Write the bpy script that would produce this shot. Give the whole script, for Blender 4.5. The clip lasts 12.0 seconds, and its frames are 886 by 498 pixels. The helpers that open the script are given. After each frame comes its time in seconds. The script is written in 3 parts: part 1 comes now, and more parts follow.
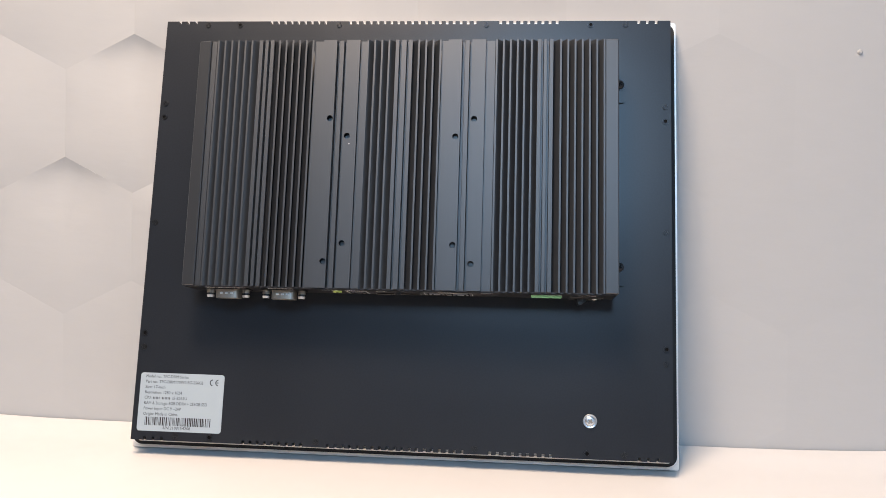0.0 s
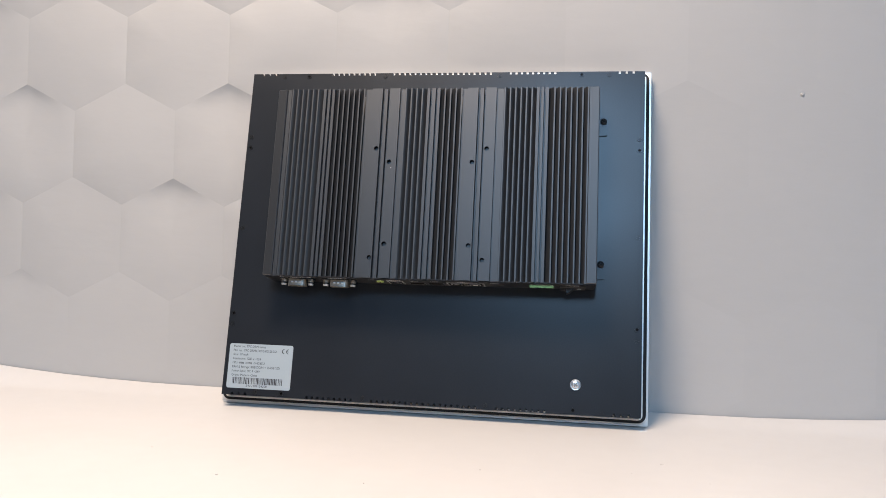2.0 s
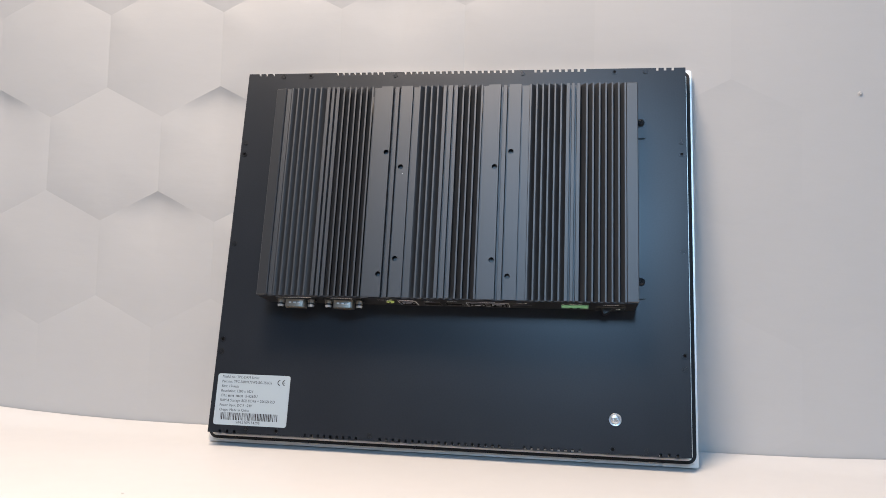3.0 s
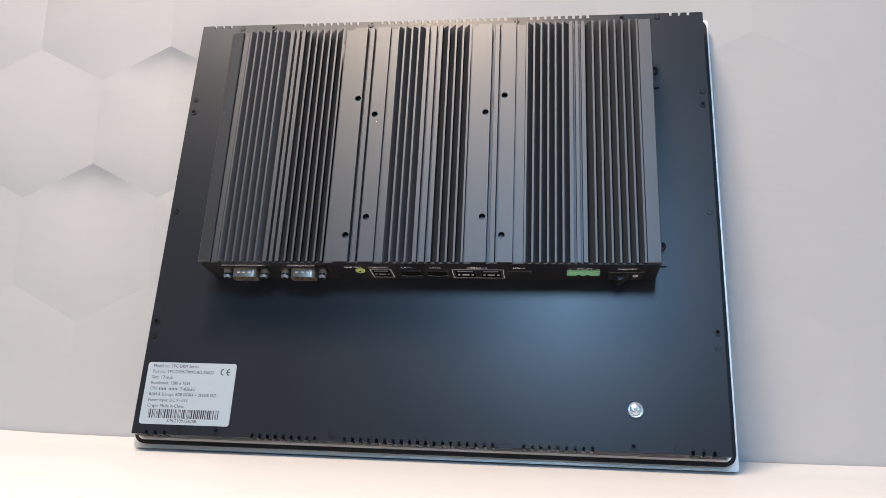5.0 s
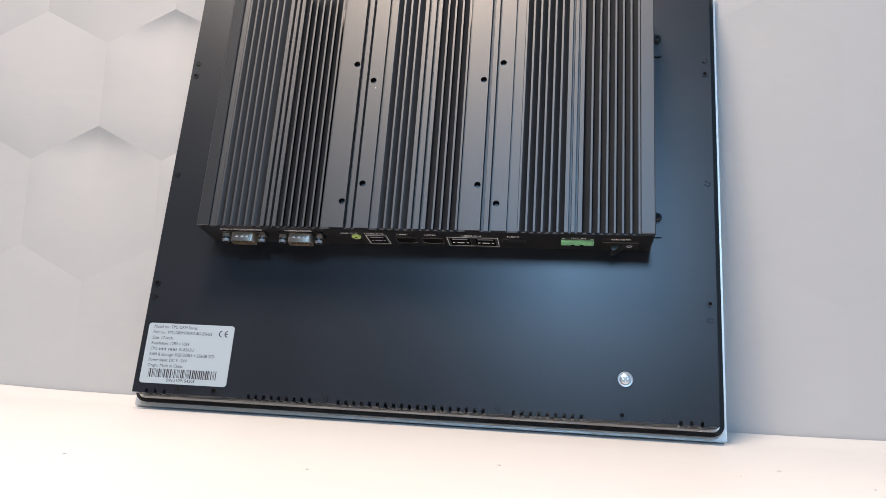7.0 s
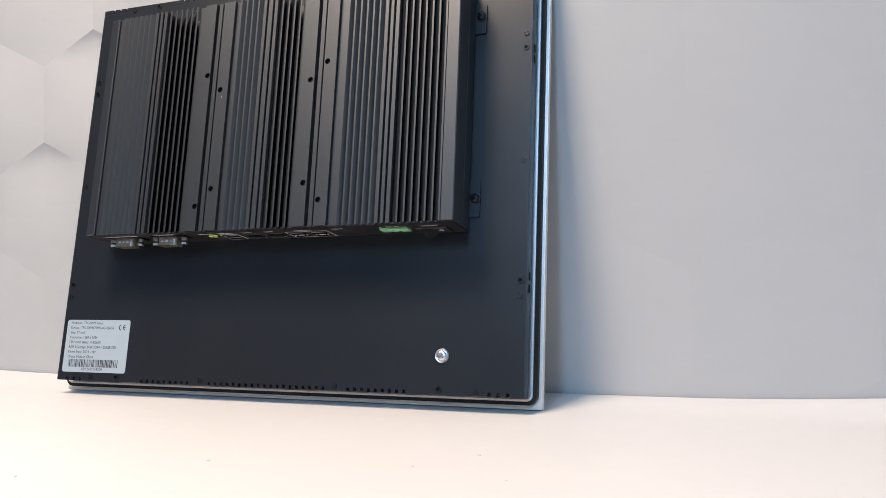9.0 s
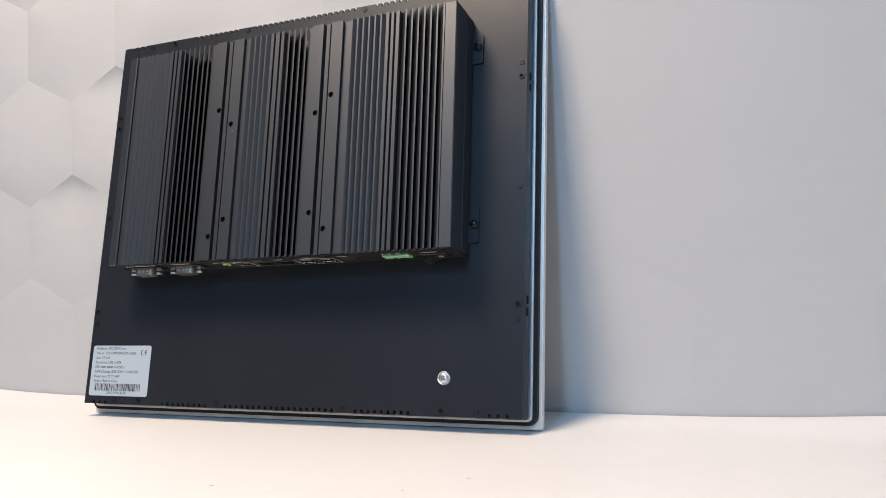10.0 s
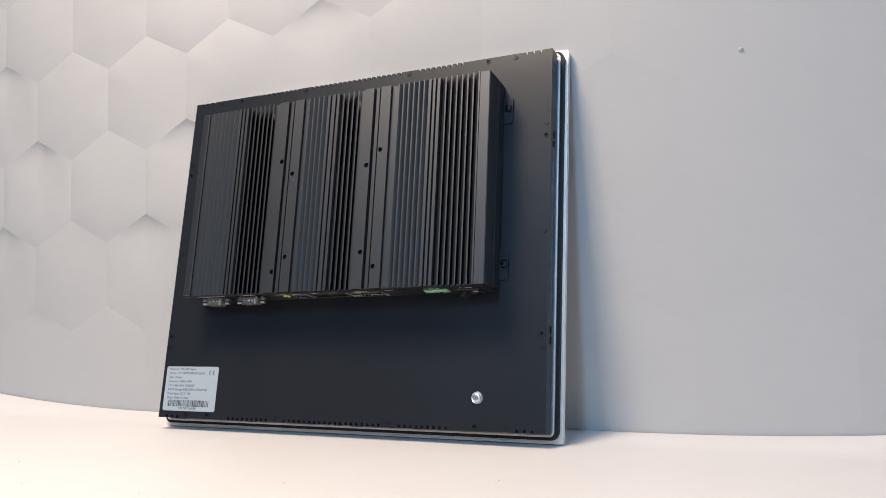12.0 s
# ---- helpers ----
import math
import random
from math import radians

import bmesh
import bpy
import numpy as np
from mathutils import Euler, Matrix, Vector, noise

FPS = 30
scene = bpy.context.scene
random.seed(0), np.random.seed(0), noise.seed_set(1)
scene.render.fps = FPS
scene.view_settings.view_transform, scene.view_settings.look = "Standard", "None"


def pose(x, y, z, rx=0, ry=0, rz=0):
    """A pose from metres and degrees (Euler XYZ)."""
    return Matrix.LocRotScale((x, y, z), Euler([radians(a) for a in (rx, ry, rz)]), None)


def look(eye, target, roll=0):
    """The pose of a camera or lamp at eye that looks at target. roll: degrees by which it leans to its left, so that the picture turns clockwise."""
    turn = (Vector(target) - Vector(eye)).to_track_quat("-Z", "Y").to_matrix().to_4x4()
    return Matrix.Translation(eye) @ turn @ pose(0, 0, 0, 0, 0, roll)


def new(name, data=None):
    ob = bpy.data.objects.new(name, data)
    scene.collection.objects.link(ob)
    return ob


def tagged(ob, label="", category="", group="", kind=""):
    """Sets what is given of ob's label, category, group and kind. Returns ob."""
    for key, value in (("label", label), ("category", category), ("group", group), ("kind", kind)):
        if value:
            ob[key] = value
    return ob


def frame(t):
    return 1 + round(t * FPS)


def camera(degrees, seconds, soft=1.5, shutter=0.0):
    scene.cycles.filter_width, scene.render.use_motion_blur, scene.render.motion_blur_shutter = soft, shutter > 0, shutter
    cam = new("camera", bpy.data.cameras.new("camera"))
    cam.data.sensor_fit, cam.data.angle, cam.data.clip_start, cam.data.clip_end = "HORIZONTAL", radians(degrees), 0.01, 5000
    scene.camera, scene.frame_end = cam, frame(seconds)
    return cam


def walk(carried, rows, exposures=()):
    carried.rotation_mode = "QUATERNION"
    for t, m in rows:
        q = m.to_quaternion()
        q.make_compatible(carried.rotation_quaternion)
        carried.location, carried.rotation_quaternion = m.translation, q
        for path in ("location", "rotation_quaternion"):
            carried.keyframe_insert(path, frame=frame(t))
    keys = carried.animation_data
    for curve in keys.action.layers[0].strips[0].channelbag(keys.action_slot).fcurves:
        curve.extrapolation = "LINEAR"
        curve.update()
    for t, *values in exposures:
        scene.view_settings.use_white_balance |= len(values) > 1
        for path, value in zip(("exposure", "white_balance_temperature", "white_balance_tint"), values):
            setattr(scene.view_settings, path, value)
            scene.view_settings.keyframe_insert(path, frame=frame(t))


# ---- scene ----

# ---- camera and its path ----
cam = camera(57.2, 12.0, soft=0.65)
PATH = [
    (0, (0.0782, -0.5746, 0.1624), (-0.0934, 1.4175, 0.1196), 1.18),
    (0.5, (0.0844, -0.6117, 0.1537), (-0.1292, 1.3767, 0.1299), 1.45),
    (1, (0.0961, -0.6545, 0.1498), (-0.1630, 1.3286, 0.1310), 1.62),
    (1.5, (0.1163, -0.6825, 0.1460), (-0.1840, 1.2948, 0.1404), 1.73),
    (2, (0.1289, -0.7315, 0.1413), (-0.1910, 1.2426, 0.1658), 1.67),
    (2.5, (0.1166, -0.6875, 0.1374), (-0.2057, 1.2850, 0.2077), 1.61),
    (2.7, (0.1047, -0.6702, 0.1317), (-0.2057, 1.3033, 0.2257), 1.67),
    (4.3, (0.0848, -0.5664, 0.0623), (-0.2145, 1.3838, 0.3891), 1.84),
    (4.5, (0.0823, -0.5508, 0.0560), (-0.2042, 1.3970, 0.4080), 1.87),
    (5, (0.0800, -0.5346, 0.0416), (-0.1793, 1.4166, 0.3955), 1.76),
    (5.5, (0.0788, -0.5309, 0.0376), (-0.1570, 1.4245, 0.3854), 1.74),
    (6, (0.0783, -0.5284, 0.0342), (-0.1524, 1.4309, 0.3628), 1.92),
    (6.5, (0.0798, -0.5328, 0.0391), (-0.1704, 1.4292, 0.3353), 2.29),
    (7, (0.0967, -0.5359, 0.0433), (-0.2112, 1.4221, 0.3102), 2.91),
    (7.5, (0.1456, -0.5378, 0.0539), (-0.2420, 1.4132, 0.2614), 3.22),
    (7.7, (0.1707, -0.5301, 0.0610), (-0.2467, 1.4174, 0.2434), 3.12),
    (9.3, (0.3337, -0.5204, 0.0943), (-0.3958, 1.3410, 0.1491), -1.43),
    (9.5, (0.3396, -0.5189, 0.0965), (-0.4121, 1.3335, 0.1593), -1.56),
    (10, (0.3491, -0.5282, 0.1020), (-0.4273, 1.3132, 0.1799), -1.88),
    (10.5, (0.3610, -0.5521, 0.1068), (-0.4176, 1.2875, 0.2069), -1.85),
    (11, (0.3743, -0.5649, 0.1022), (-0.4123, 1.2703, 0.2190), -1.79),
    (11.5, (0.3816, -0.5904, 0.1046), (-0.4325, 1.2312, 0.2419), -1.57),
    (12, (0.3778, -0.6081, 0.1052), (-0.4583, 1.2028, 0.2531), -1.34),
]
walk(cam, [(t, look(eye, target, roll)) for t, eye, target, roll in PATH],
     [(0, 0.12, 6740, 12.5), (0.5, 0.07, 6720, 12.5), (1.5, -0.05, 6560, 11.5), (2, -0.12, 6470, 11), (4.3, 0.09, 6300, 10.5), (7.5, 0.09, 6280, 10.5), (11, 0.0, 6330, 10), (12, -0.04, 6330, 10)])

# ---- light ----
world = bpy.data.worlds.new("sky")
scene.world = world
world.use_nodes = True
sky = world.node_tree.nodes.new("ShaderNodeTexSky")
sky.sky_type, sky.sun_disc = "NISHITA", False
sky.sun_elevation, sky.sun_rotation = radians(35), radians(200)
background = world.node_tree.nodes["Background"]
background.inputs["Strength"].default_value = 0.1
world.node_tree.links.new(sky.outputs[0], background.inputs["Color"])


def area_light(name, m, width, height, watts, colour):
    data = bpy.data.lights.new(name, "AREA")
    data.shape, data.size, data.size_y, data.energy, data.color = "RECTANGLE", width, height, watts, colour
    lamp = new(name, data)
    lamp.matrix_world = m
    return lamp


# added sources, all unseen: cool daylight from three window openings, a warm lamp over the table close to the wall, a
# ceiling panel
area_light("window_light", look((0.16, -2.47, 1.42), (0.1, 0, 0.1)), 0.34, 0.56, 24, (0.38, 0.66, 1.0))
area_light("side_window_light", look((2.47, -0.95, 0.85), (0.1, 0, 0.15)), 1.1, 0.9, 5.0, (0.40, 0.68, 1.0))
# cool fill added to brighten the fin faces, no such window seen
area_light("cool_fill_light", look((1.60, -2.47, 0.95), (0.1, 0, 0.15)), 0.8, 0.8, 3, (0.40, 0.68, 1.0))
area_light("added_warm_light", look((-0.10, -0.46, 1.02), (-0.09, -0.38, 0)), 0.26, 0.24, 13.1, (1.0, 0.775, 0.58))
area_light("ceiling_fill_light", look((-0.85, -1.30, 1.86), (-0.85, -1.30, 0)), 0.8, 0.4, 15, (1.0, 0.86, 0.73))


# ---- materials ----
def material(name, colour, rough=0.5, metal=0.0, spec=0.5, grain=0.0, grain_size=400.0, patch=0.0, patch_size=20.0,
             bump=0.0, rough_var=0.0, coat=0.0, stretch=(1, 1, 1), tone=0.0, emit=0.0):
    """A surface with fine grain, broad patches, uneven gloss and fine relief; sizes are waves per metre."""
    m = bpy.data.materials.new(name)
    m.use_nodes = True
    nt = m.node_tree
    b = nt.nodes["Principled BSDF"]
    b.inputs["Base Color"].default_value = (*colour, 1)
    b.inputs["Roughness"].default_value = rough
    b.inputs["Metallic"].default_value = metal
    b.inputs["Specular IOR Level"].default_value = spec
    b.inputs["Coat Weight"].default_value = coat
    if emit:
        b.inputs["Emission Color"].default_value = (*colour, 1)
        b.inputs["Emission Strength"].default_value = emit
    coord = nt.nodes.new("ShaderNodeTexCoord")
    place = nt.nodes.new("ShaderNodeMapping")
    place.inputs["Scale"].default_value = stretch
    nt.links.new(coord.outputs["Object"], place.inputs["Vector"])

    def cloud(size, detail):
        n = nt.nodes.new("ShaderNodeTexNoise")
        n.inputs["Scale"].default_value, n.inputs["Detail"].default_value = size, detail
        nt.links.new(place.outputs[0], n.inputs["Vector"])
        return n.outputs["Fac"]

    fine, broad = cloud(grain_size, 4), cloud(patch_size, 3)

    def ranged(source, low, high):
        r = nt.nodes.new("ShaderNodeMapRange")
        r.inputs["From Min"].default_value, r.inputs["From Max"].default_value = 0.15, 0.85
        r.inputs["To Min"].default_value, r.inputs["To Max"].default_value = low, high
        nt.links.new(source, r.inputs["Value"])
        return r.outputs["Result"]

    if grain or patch or tone:
        mul = nt.nodes.new("ShaderNodeMath")
        mul.operation = "MULTIPLY"
        nt.links.new(ranged(fine, 1 - grain, 1 + grain), mul.inputs[0])
        nt.links.new(ranged(broad, 1 - patch, 1 + patch), mul.inputs[1])
        value = mul.outputs[0]
        if tone:
            info = nt.nodes.new("ShaderNodeObjectInfo")
            rnd = nt.nodes.new("ShaderNodeMapRange")
            rnd.inputs["To Min"].default_value, rnd.inputs["To Max"].default_value = 1 - tone, 1 + tone
            nt.links.new(info.outputs["Random"], rnd.inputs["Value"])
            more = nt.nodes.new("ShaderNodeMath")
            more.operation = "MULTIPLY"
            nt.links.new(value, more.inputs[0])
            nt.links.new(rnd.outputs["Result"], more.inputs[1])
            value = more.outputs[0]
        mix = nt.nodes.new("ShaderNodeVectorMath")
        mix.operation = "SCALE"
        mix.inputs[0].default_value = colour
        nt.links.new(value, mix.inputs["Scale"])
        nt.links.new(mix.outputs["Vector"], b.inputs["Base Color"])
    if rough_var:
        nt.links.new(ranged(broad, rough - rough_var, rough + rough_var), b.inputs["Roughness"])
    if bump:
        node = nt.nodes.new("ShaderNodeBump")
        node.inputs["Strength"].default_value = 1.0
        node.inputs["Distance"].default_value = bump
        nt.links.new(fine, node.inputs["Height"])
        nt.links.new(node.outputs["Normal"], b.inputs["Normal"])
    return m


COAT = material("black_powder_coat", (0.0145, 0.0172, 0.0225), 0.31, spec=0.42, grain=0.2, grain_size=760, patch=0.08, patch_size=14, bump=0.00002, rough_var=0.03)
ANODISED = material("black_anodised_aluminium", (0.0165, 0.0192, 0.0236), 0.43, spec=0.92, grain=0.1, grain_size=1200, patch=0.06, bump=0.00001, stretch=(1, 1, 0.03))
PORT_FACE = material("black_port_plate", (0.008, 0.008, 0.010), 0.5, grain=0.1, grain_size=900, bump=0.00002)
SILVER = material("silver_bezel_aluminium", (0.88, 0.84, 0.79), 0.34, metal=0.45, grain=0.04, grain_size=700, patch=0.03, bump=0.00001)
BARE = material("bare_aluminium_flange", (0.68, 0.69, 0.71), 0.4, metal=0.5, grain=0.05, grain_size=500)
RUBBER = material("black_rubber", (0.006, 0.006, 0.007), 0.7, grain=0.1, grain_size=800)
BLACK_STEEL = material("black_oxide_steel", (0.035, 0.036, 0.040), 0.3, metal=0.7, grain=0.1)
# near-black fill painted in place of the shade inside holes and slots
HOLE = material("hole_shade", (0.004, 0.004, 0.004), 0.8, spec=0.1)
DULL_STEEL = material("dull_dark_steel", (0.07, 0.07, 0.075), 0.25, metal=0.85, grain=0.1)
ZINC = material("zinc_plated_steel", (0.74, 0.75, 0.76), 0.32, metal=1.0, grain=0.06, grain_size=900, bump=0.00002)
NICKEL = material("nickel_plate", (0.36, 0.32, 0.27), 0.37, metal=0.7, grain=0.08, grain_size=900)
GOLD = material("gold_contact", (0.75, 0.55, 0.2), 0.3, metal=1.0)
GREEN = material("green_terminal_plastic", (0.24, 0.56, 0.30), 0.45, grain=0.05)
LIME = material("lime_jack_plastic", (0.55, 0.7, 0.22), 0.45, grain=0.05)
BLACK_PLASTIC = material("black_plastic", (0.012, 0.012, 0.012), 0.4, grain=0.1)
GREY_PLASTIC = material("grey_plastic", (0.34, 0.36, 0.42), 0.45)
DUST = material("pale_dust", (0.68, 0.66, 0.64), 0.8)
WHITE_INK = material("white_ink", (0.84, 0.84, 0.86), 0.6)
PAPER = material("label_paper", (0.365, 0.430, 0.475), 0.45, grain=0.02, grain_size=900, patch=0.02)
BLACK_INK = material("black_ink", (0.02, 0.02, 0.025), 0.6)
WALLPAPER = material("pale_wall_paper", (0.462, 0.462, 0.460), 0.7, grain=0.012, grain_size=110, patch=0.025, patch_size=6, bump=0.00016, stretch=(0.35, 1, 1), tone=0.02)
TABLE = material("white_table_laminate", (0.76, 0.745, 0.73), 0.45, grain=0.015, grain_size=60, patch=0.025, patch_size=8, bump=0.00003)
# unseen walls and floor, darkened and blued to tint reflections and fill
ROOM = material("unseen_room_tint", (0.16, 0.20, 0.25), 0.8, grain=0.03, patch=0.04, patch_size=2)
FLOOR = material("unseen_floor_tint", (0.12, 0.14, 0.17), 0.6, grain=0.1, patch=0.1, patch_size=3)
CEILING = material("ceiling_paint", (0.7, 0.7, 0.7), 0.8, grain=0.02, patch=0.03, patch_size=2)
# glow for the two added lamps, both out of view
DIFFUSER = material("added_lamp_glow", (1.0, 0.92, 0.84), 0.5, emit=2.0)


# ---- mesh helpers ----
def finish(name, bm, mat, smooth=False):
    mesh = bpy.data.meshes.new(name)
    bmesh.ops.recalc_face_normals(bm, faces=bm.faces)
    bm.to_mesh(mesh)
    bm.free()
    mesh.materials.append(mat)
    if smooth:
        mesh.shade_smooth()
        mesh.set_sharp_from_angle(angle=radians(35))
    return mesh


def part(name, bm, mat, parent, label="", smooth=False):
    """Links a bmesh as one mesh object under a thing or a part."""
    ob = new(name, finish(name, bm, mat, smooth))
    ob.parent = parent
    return tagged(ob, label)


def add_box(bm, x0, x1, y0, y1, z0, z1, bevel=0.0, segments=1):
    made = bmesh.ops.create_cube(bm, size=1.0, matrix=Matrix.LocRotScale(
        ((x0 + x1) / 2, (y0 + y1) / 2, (z0 + z1) / 2), None, (x1 - x0, y1 - y0, z1 - z0)))
    if bevel:
        edges = list({e for v in made["verts"] for e in v.link_edges})
        bmesh.ops.bevel(bm, geom=edges, offset=bevel, segments=segments, affect="EDGES", profile=0.5)
    return bm


def box(x0, x1, y0, y1, z0, z1, bevel=0.0, segments=1):
    return add_box(bmesh.new(), x0, x1, y0, y1, z0, z1, bevel, segments)


def add_disc(bm, centre, radius, depth, axis="y", segments=24, top=None):
    """A short cylinder or cone round an axis; y: its top looks to -y, z: its top looks to -z."""
    turn = Matrix.Rotation(radians(90), 4, "X") if axis == "y" else Matrix.Rotation(radians(180), 4, "X")
    bmesh.ops.create_cone(bm, cap_ends=True, segments=segments, radius1=radius, radius2=radius if top is None else top,
                          depth=depth, matrix=Matrix.Translation(centre) @ turn)
    return bm


def outline_rounded(x0, x1, z0, z1, radius, steps=6):
    pts = []
    for cx, cz, a in ((x1 - radius, z1 - radius, 0), (x0 + radius, z1 - radius, 90), (x0 + radius, z0 + radius, 180), (x1 - radius, z0 + radius, 270)):
        for k in range(steps + 1):
            g = radians(a + 90 * k / steps)
            pts.append((cx + radius * math.cos(g), cz + radius * math.sin(g)))
    return pts


def add_ring(bm, outer, inner, y0, y1):
    """A frame between two outlines with the same number of points, from y0 to y1."""
    n = len(outer)
    layers = [[bm.verts.new((x, y, z)) for x, z in pts] for pts in (outer, inner) for y in (y0, y1)]
    o0, o1, i0, i1 = layers
    for k in range(n):
        j = (k + 1) % n
        for a, b in ((o0, o1), (o1, i1), (i1, i0), (i0, o0)):
            bm.faces.new((a[k], a[j], b[j], b[k]))
    return bm


def add_slab(bm, pts, y0, y1):
    a = [bm.verts.new((x, y0, z)) for x, z in pts]
    b = [bm.verts.new((x, y1, z)) for x, z in pts]
    bm.faces.new(a), bm.faces.new(b)
    for k in range(len(pts)):
        j = (k + 1) % len(pts)
        bm.faces.new((a[k], a[j], b[j], b[k]))
    return bm


def text_mesh(text, size, thick, mat, width=0.0):
    """Flat lettering in the x-z plane that looks to -y; its left base point is the origin."""
    curve = bpy.data.curves.new("lettering", "FONT")
    curve.body, curve.size, curve.extrude, curve.resolution_u = text, size, thick, 2
    ob = bpy.data.objects.new("lettering", curve)
    mesh = bpy.data.meshes.new_from_object(ob)
    bpy.data.objects.remove(ob)
    mesh.transform(Matrix.Rotation(radians(90), 4, "X"))
    if width:
        xs = [v.co.x for v in mesh.vertices]
        mesh.transform(Matrix.Diagonal((width / (max(xs) - min(xs)), 1, 1, 1)))
        mesh.transform(Matrix.Translation((-min(v.co.x for v in mesh.vertices), 0, 0)))
    mesh.materials.clear()
    mesh.materials.append(mat)
    return mesh


# ---- the setting ----
WALL_Y = 0.056


def setting(name, bm, mat, label, category):
    return tagged(new(name, finish(name, bm, mat)), label, category, kind="structure")


wall_back = setting("wall_back", box(-2.5, 2.5, WALL_Y + 0.016, WALL_Y + 0.12, -0.75, 1.95), WALLPAPER, "pale grey wall whose flat hexagon pattern is built as shallow relief panels", "wall")
setting("wall_left", box(-2.6, -2.5, -2.6, WALL_Y + 0.12, -0.75, 1.95), ROOM, "plain painted room wall", "wall")
# unseen wall, its opening added for the bluish light from the right
bm = box(2.5, 2.6, -2.6, -1.5, -0.75, 1.95)
add_box(bm, 2.5, 2.6, -0.4, WALL_Y + 0.12, -0.75, 1.95)
add_box(bm, 2.5, 2.6, -1.5, -0.4, -0.75, 0.4)
add_box(bm, 2.5, 2.6, -1.5, -0.4, 1.3, 1.95)
setting("wall_right", bm, ROOM, "plain painted room wall, unseen, with an added window opening", "wall")
# unseen wall, its openings added behind the two cool front lamps
bm = box(-2.5, -0.01, -2.6, -2.5, -0.75, 1.95)
add_box(bm, 0.33, 1.20, -2.6, -2.5, -0.75, 1.95)
add_box(bm, 2.00, 2.5, -2.6, -2.5, -0.75, 1.95)
add_box(bm, 1.20, 2.00, -2.6, -2.5, -0.75, 0.55)
add_box(bm, 1.20, 2.00, -2.6, -2.5, 1.35, 1.95)
add_box(bm, -0.01, 0.33, -2.6, -2.5, -0.75, 1.12)
add_box(bm, -0.01, 0.33, -2.6, -2.5, 1.72, 1.95)
setting("wall_front", bm, ROOM, "plain painted room wall, unseen, with two added window openings", "wall")
setting("floor", box(-2.6, 2.6, -2.6, WALL_Y + 0.12, -0.8, -0.75), FLOOR, "plain dark floor of the room", "floor")
setting("ceiling", box(-2.6, 2.6, -2.6, WALL_Y + 0.12, 1.95, 2.0), CEILING, "plain white painted ceiling", "ceiling")

# hexagon panels of the wall: pitch 114 mm, upright sides 70.5 mm, slopes rising 28.5 mm
HEX_W, HEX_ROW, HALF_SIDE, RISE = 0.1142, 0.099, 0.03525, 0.0285
PEAKED = {(0, -1), (1, 0), (-1, 0), (-2, 1), (-2, -1), (-1, -2), (2, 1), (5, 0)}
# hollow depth, shaped so that shade draws the flat pattern's dark triangles
HOLLOW = 0.0095


def ramp(v, low, high):
    s = min(1.0, max(0.0, (v - low) / (high - low)))
    return s * s * (3 - 2 * s)


def hex_panel(i, j):
    """One cushioned panel; some are hollowed out under their top corner to shade the flat pattern's dark triangles, and
    the relief dies away towards the plain part of the wall.
    """
    cx = -0.342 + HEX_W * i + (HEX_W / 2 if j % 2 else 0)
    cz = 0.2520 + HEX_ROW * j
    rnd = random.Random(i * 131 + j * 17 + 5)
    w, top = HEX_W / 2, HALF_SIDE + RISE
    corners = [(0, top), (w, HALF_SIDE), (w, -HALF_SIDE), (0, -top), (-w, -HALF_SIDE), (-w, HALF_SIDE)]
    rim = []
    for (xa, za), (xb, zb) in zip(corners, corners[1:] + corners[:1]):
        rim += [(xa + (xb - xa) * k / 5, za + (zb - za) * k / 5) for k in range(5)]
    lean_x, lean_z = rnd.uniform(-0.02, 0.05), rnd.uniform(-0.05, 0.05)

    def depth(x, z, r):
        fade = ramp(0.20 - cx - x, 0.0, 0.34) * ramp(cz + z, 0.02, 0.2)
        d = (0.0032 * (r * r - 1) + (1 - r * r) * (lean_x * x + lean_z * z)) * fade
        if (i, j) in PEAKED:
            under = max(0.0, top - RISE * abs(x) / w - z)
            d += max(fade, 0.1) * HOLLOW * (1 - math.exp(-under / 0.011)) * max(0.0, 1 - under / 0.1) * max(0.0, 1 - abs(x) / 0.048)
        return WALL_Y + d

    bm = bmesh.new()
    rings = [[bm.verts.new((cx + x * r, depth(x * r, z * r, r), cz + z * r)) for x, z in rim] for r in (1.0, 0.93, 0.84, 0.72, 0.55, 0.32)]
    back = [bm.verts.new((cx + x, WALL_Y + 0.0165, cz + z)) for x, z in rim]
    middle = bm.verts.new((cx, depth(0, 0, 0), cz))
    n = len(rim)
    for a, b in zip([back] + rings, rings):
        for k in range(n):
            bm.faces.new((a[k], a[(k + 1) % n], b[(k + 1) % n], b[k]))
    for k in range(n):
        bm.faces.new((rings[-1][k], rings[-1][(k + 1) % n], middle))
    part("hex_panel", bm, WALLPAPER, wall_back, smooth=True)


for j in range(-3, 5):
    for i in range(-6, 11):
        hex_panel(i, j)

# table: flat in front, its sheet rising a little where it meets the wall
def sheet_rise(x, y):
    s = min(1.0, max(0.0, (y - 0.0) / (WALL_Y - 0.0)))
    return (0.0035 - 0.001 * max(-0.5, min(x, 0.5)) + 0.2 * max(0.0, min(abs(x), 0.8) - 0.25) ** 2) * s * s * (3 - 2 * s)


table = tagged(new("table"), "white laminate table standing against the hexagon wall", "table")
table.location = (0, 0, -0.75)
bm = bmesh.new()
xs = [-1.1 + 0.05 * k for k in range(45)]
ys = [-0.46] + [-0.1 + 0.1 * k for k in range(2)] + [0.0078 * k for k in range(1, 8)] 
grid = [[bm.verts.new((x, y, 0.75 + sheet_rise(x, y))) for y in ys] for x in xs]
